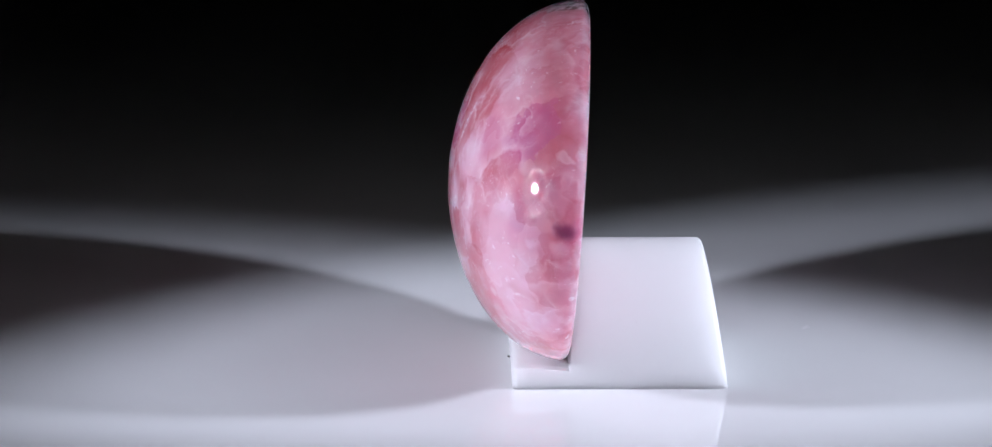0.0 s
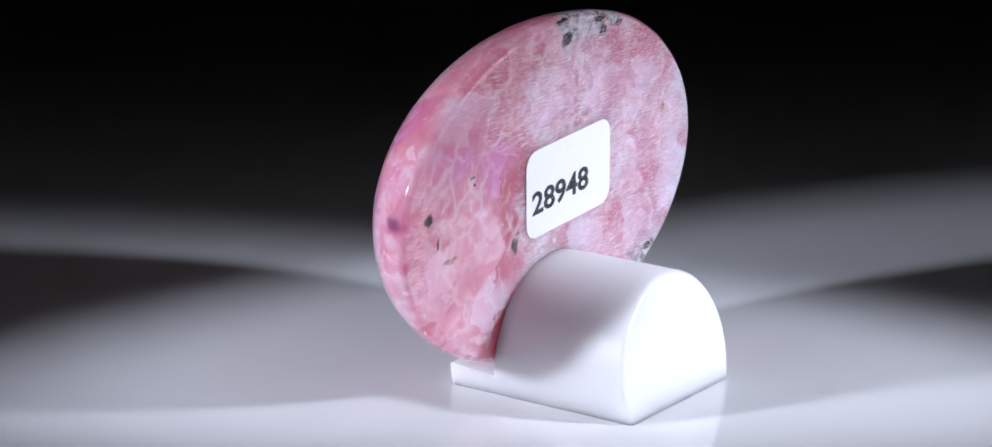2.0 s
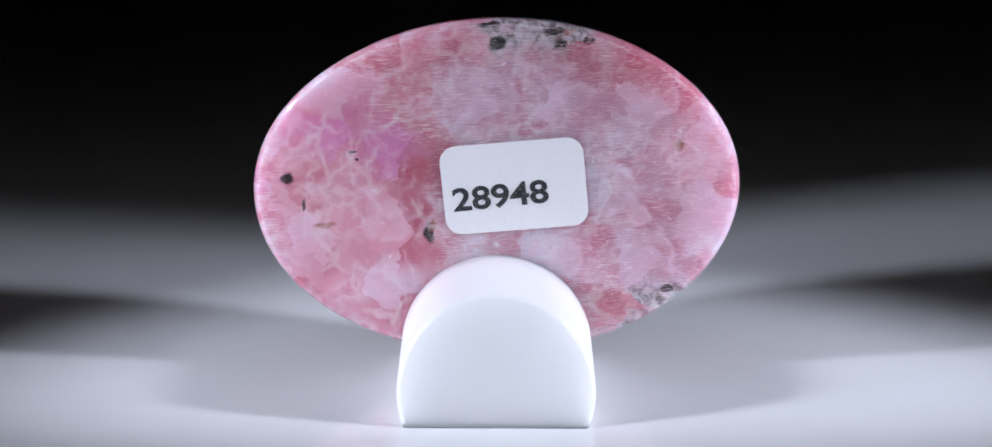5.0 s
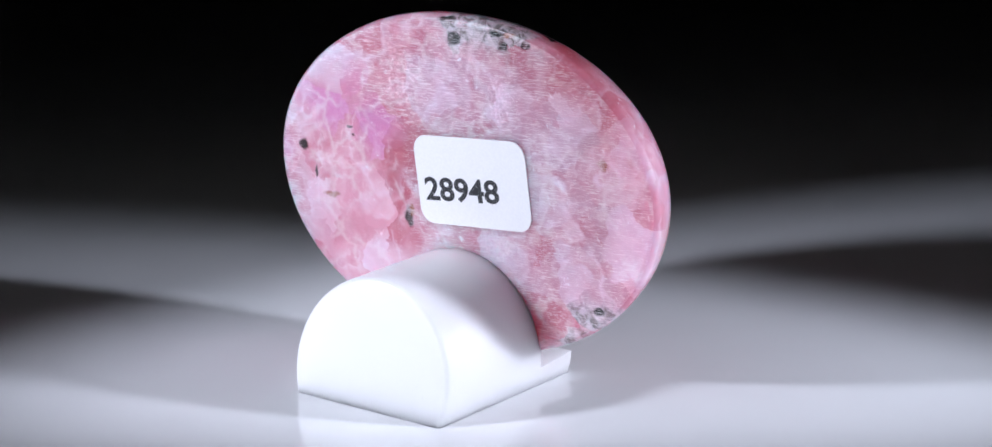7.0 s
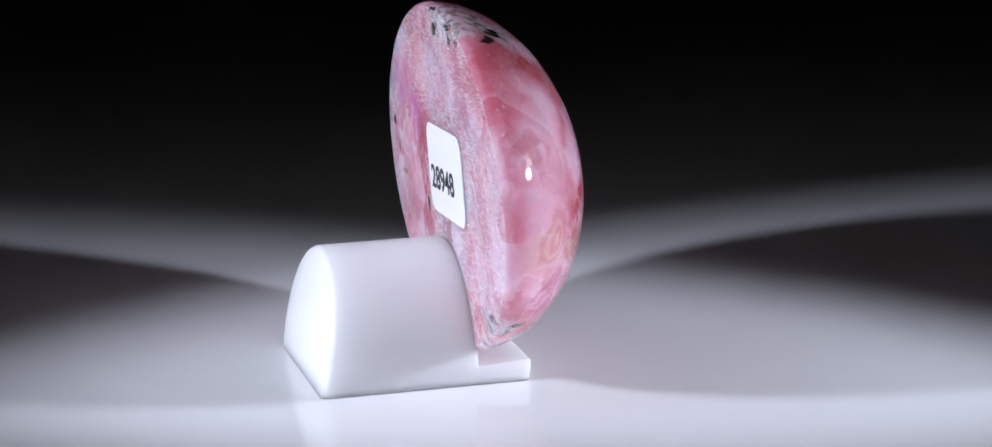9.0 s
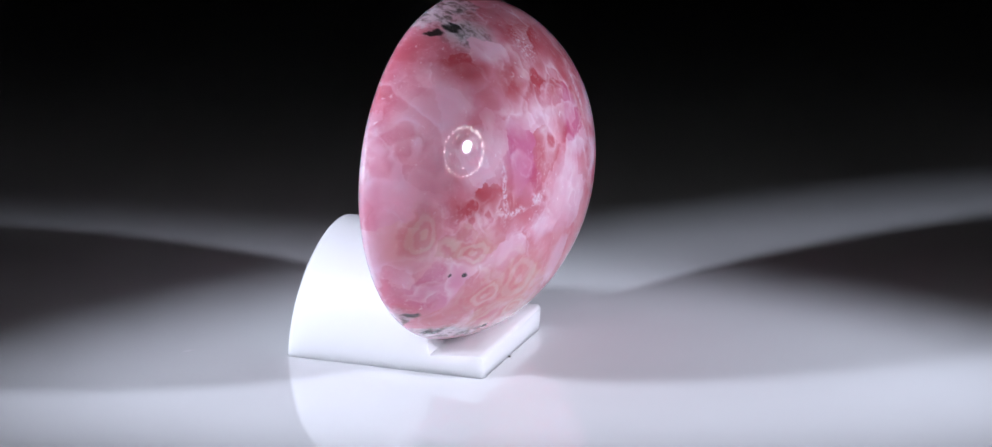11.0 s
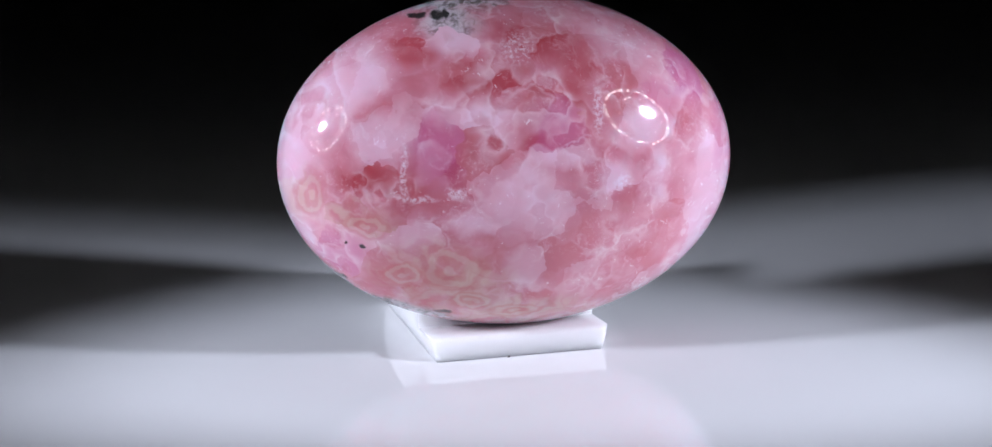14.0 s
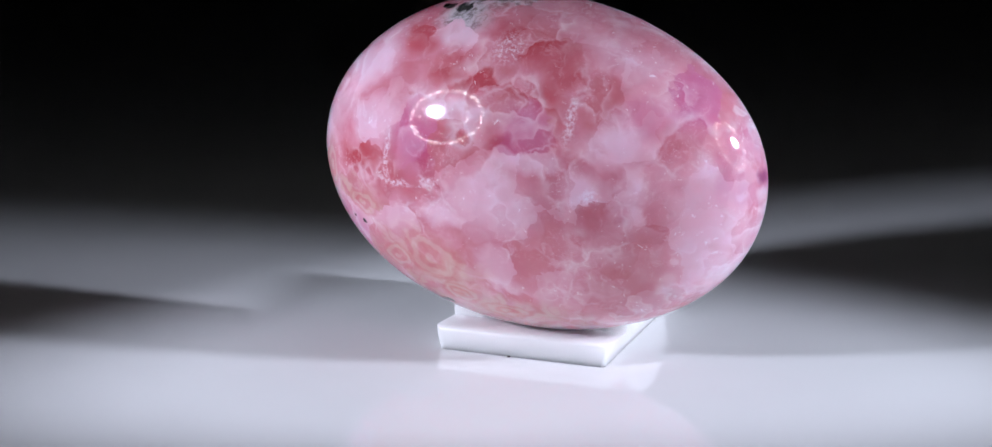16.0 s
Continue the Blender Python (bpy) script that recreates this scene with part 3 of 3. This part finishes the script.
# ---- the two spot lamps beside the turntable ----
def build_lamp(spec):
    eye, aim = Vector(spec["eye"]), Vector(spec["aim"])
    lamp = tagged(new("spot_lamp"), "black round spot lamp with a faceted bright reflector, lit", "lamp", "spot lamps beside the turntable")
    out = Vector((eye.x, eye.y, 0)).normalized() * 0.125
    lamp.location = (eye.x + out.x, eye.y + out.y, BENCH)
    at = Vector((0, 0, eye.z - BENCH)) - out
    # the head is swung a little to the camera's side of its beam
    head = look(at, aim + Vector((0, -0.12, 0)) - eye + at) @ Matrix.Scale(2.2, 4)
    # the head looks along its own -z; the chip sits 3 mm behind the beam's origin
    housing = lathe(bmesh.new(), [(0.0, 0.052), (0.042, 0.050), (0.056, 0.030), (0.064, -0.026), (0.064, -0.042), (0.061, -0.042), (0.060, -0.024),
                                  (0.020, 0.012), (0.0, 0.012)], 48)
    ob = smooth(part("housing", housing, BLACK_METAL, lamp), 40)
    ob.matrix_basis = head
    bm = bmesh.new()
    rows, seg = 5, 30
    radii = [0.012 + (0.0280 - 0.012) * k / rows for k in range(rows + 1)]
    ring = [[(r * math.cos(2 * math.pi * (j + 0.5 * (k % 2)) / seg), r * math.sin(2 * math.pi * (j + 0.5 * (k % 2)) / seg), 0.008 - 0.012 * ((r - 0.012) / 0.0160) ** 1.7)
             for j in range(seg)] for k, r in enumerate(radii)]
    for k in range(rows):
        for j in range(seg):
            i = (j + 1) % seg
            quad = [Vector(q) for q in (ring[k][j], ring[k][i], ring[k + 1][i], ring[k + 1][j])]
            c = sum(quad, Vector()) / 4
            bulge = c + Vector((-c.x, -c.y, 0)).normalized() * 0.0009
            vs = [bm.verts.new(c + (q - c) * 0.94) for q in quad]
            m = bm.verts.new(bulge)
            for a in range(4):
                bm.faces.new((vs[a], vs[(a + 1) % 4], m)).material_index = 0
    # ring of small facets round the chip; their emission paints its mirror images
    # short black tubes added against spill, one over each facet, aimed at the stone
    tubes = bmesh.new()
    to_head = head.to_3x3().inverted()
    stone_at = head.inverted() @ (Vector((0, -0.01, 0.035)) - eye + at)
    shift = to_head @ Vector((0, -0.014, 0))

    def facet(r, z, a, wide, high):
        o, u, w = Vector((r * math.cos(a), r * math.sin(a), z)) + shift, Vector((-math.sin(a), math.cos(a), 0)), Vector((math.cos(a), math.sin(a), 0))
        shape = [o + u * wide * p + w * high * q for p, q in ((-1, -0.6), (-0.6, -1), (0.6, -1), (1, -0.6), (1, 0.6), (0.6, 1), (-0.6, 1), (-1, 0.6))]
        bm.faces.new([bm.verts.new(v) for v in shape]).material_index = 1
        along = (stone_at - o).normalized() * 0.0065
        low, top = [tubes.verts.new(v) for v in shape], [tubes.verts.new(v + along) for v in shape]
        for k in range(8):
            tubes.faces.new((low[k], low[(k + 1) % 8], top[(k + 1) % 8], top[k]))

    for j in range(26):
        a = 2 * math.pi * j / 26
        facet(0.0335, -0.0200, a, 0.0030 if j % 4 else 0.0023, 0.0019 if j % 3 else 0.0013)
        if j % 5 in (0, 1, 3):
            facet(0.0235, -0.0120, a, 0.0022, 0.0007)
    part("added_baffle", tubes, BLACK_METAL, lamp, "unseen black tubes added to hold in the glowing facets' spill").matrix_basis = head
    ob = part("reflector", bm, [CHROME, GLOW_FACET], lamp, "faceted bright metal reflector with added glowing facets")
    ob.matrix_basis = head
    ob = part("led_chip", box(bmesh.new(), -0.0078, 0.0078, -0.0078, 0.0078, 0.003, 0.0045), GLOW, lamp, "glowing square led chip")
    ob.matrix_basis = head
    top = eye.z - BENCH + 0.035
    smooth(part("post", lathe(bmesh.new(), [(0, 0.008), (0.006, 0.008), (0.006, top), (0, top)], 24), BLACK_METAL, lamp))
    smooth(part("foot", lathe(bmesh.new(), [(0, 0), (0.028, 0), (0.03, 0.002), (0.03, 0.008), (0.028, 0.010), (0, 0.010)], 40), BLACK_METAL, lamp))
    return lamp


for spec in LAMPS:
    build_lamp(spec)


# ---- what moves: the turntable carries stand and stone round its axis ----
STAND_AT = pose(-2.05 * MM * math.sin(radians(35.3)), 2.05 * MM * math.cos(radians(35.3)), 0.0, 0, 0, STAND_AZ)
STONE_AT = pose(-9.87 * MM, -4.32 * MM, 30.53 * MM, 0, 0, -56.42) @ pose(0, 0, 0, 3.5, 0, 0) @ pose(0, 0, 0, 0, -3.31, 0)


def motions():
    times = [0.5 * k for k in range(33)]
    for thing, at in ((turntable, pose(0, 0, BENCH)), (stand, STAND_AT), (stone, STONE_AT)):
        walk(thing, [(t, pose(0, 0, 0, 0, 0, turn(t)) @ at) for t in times])


motions()
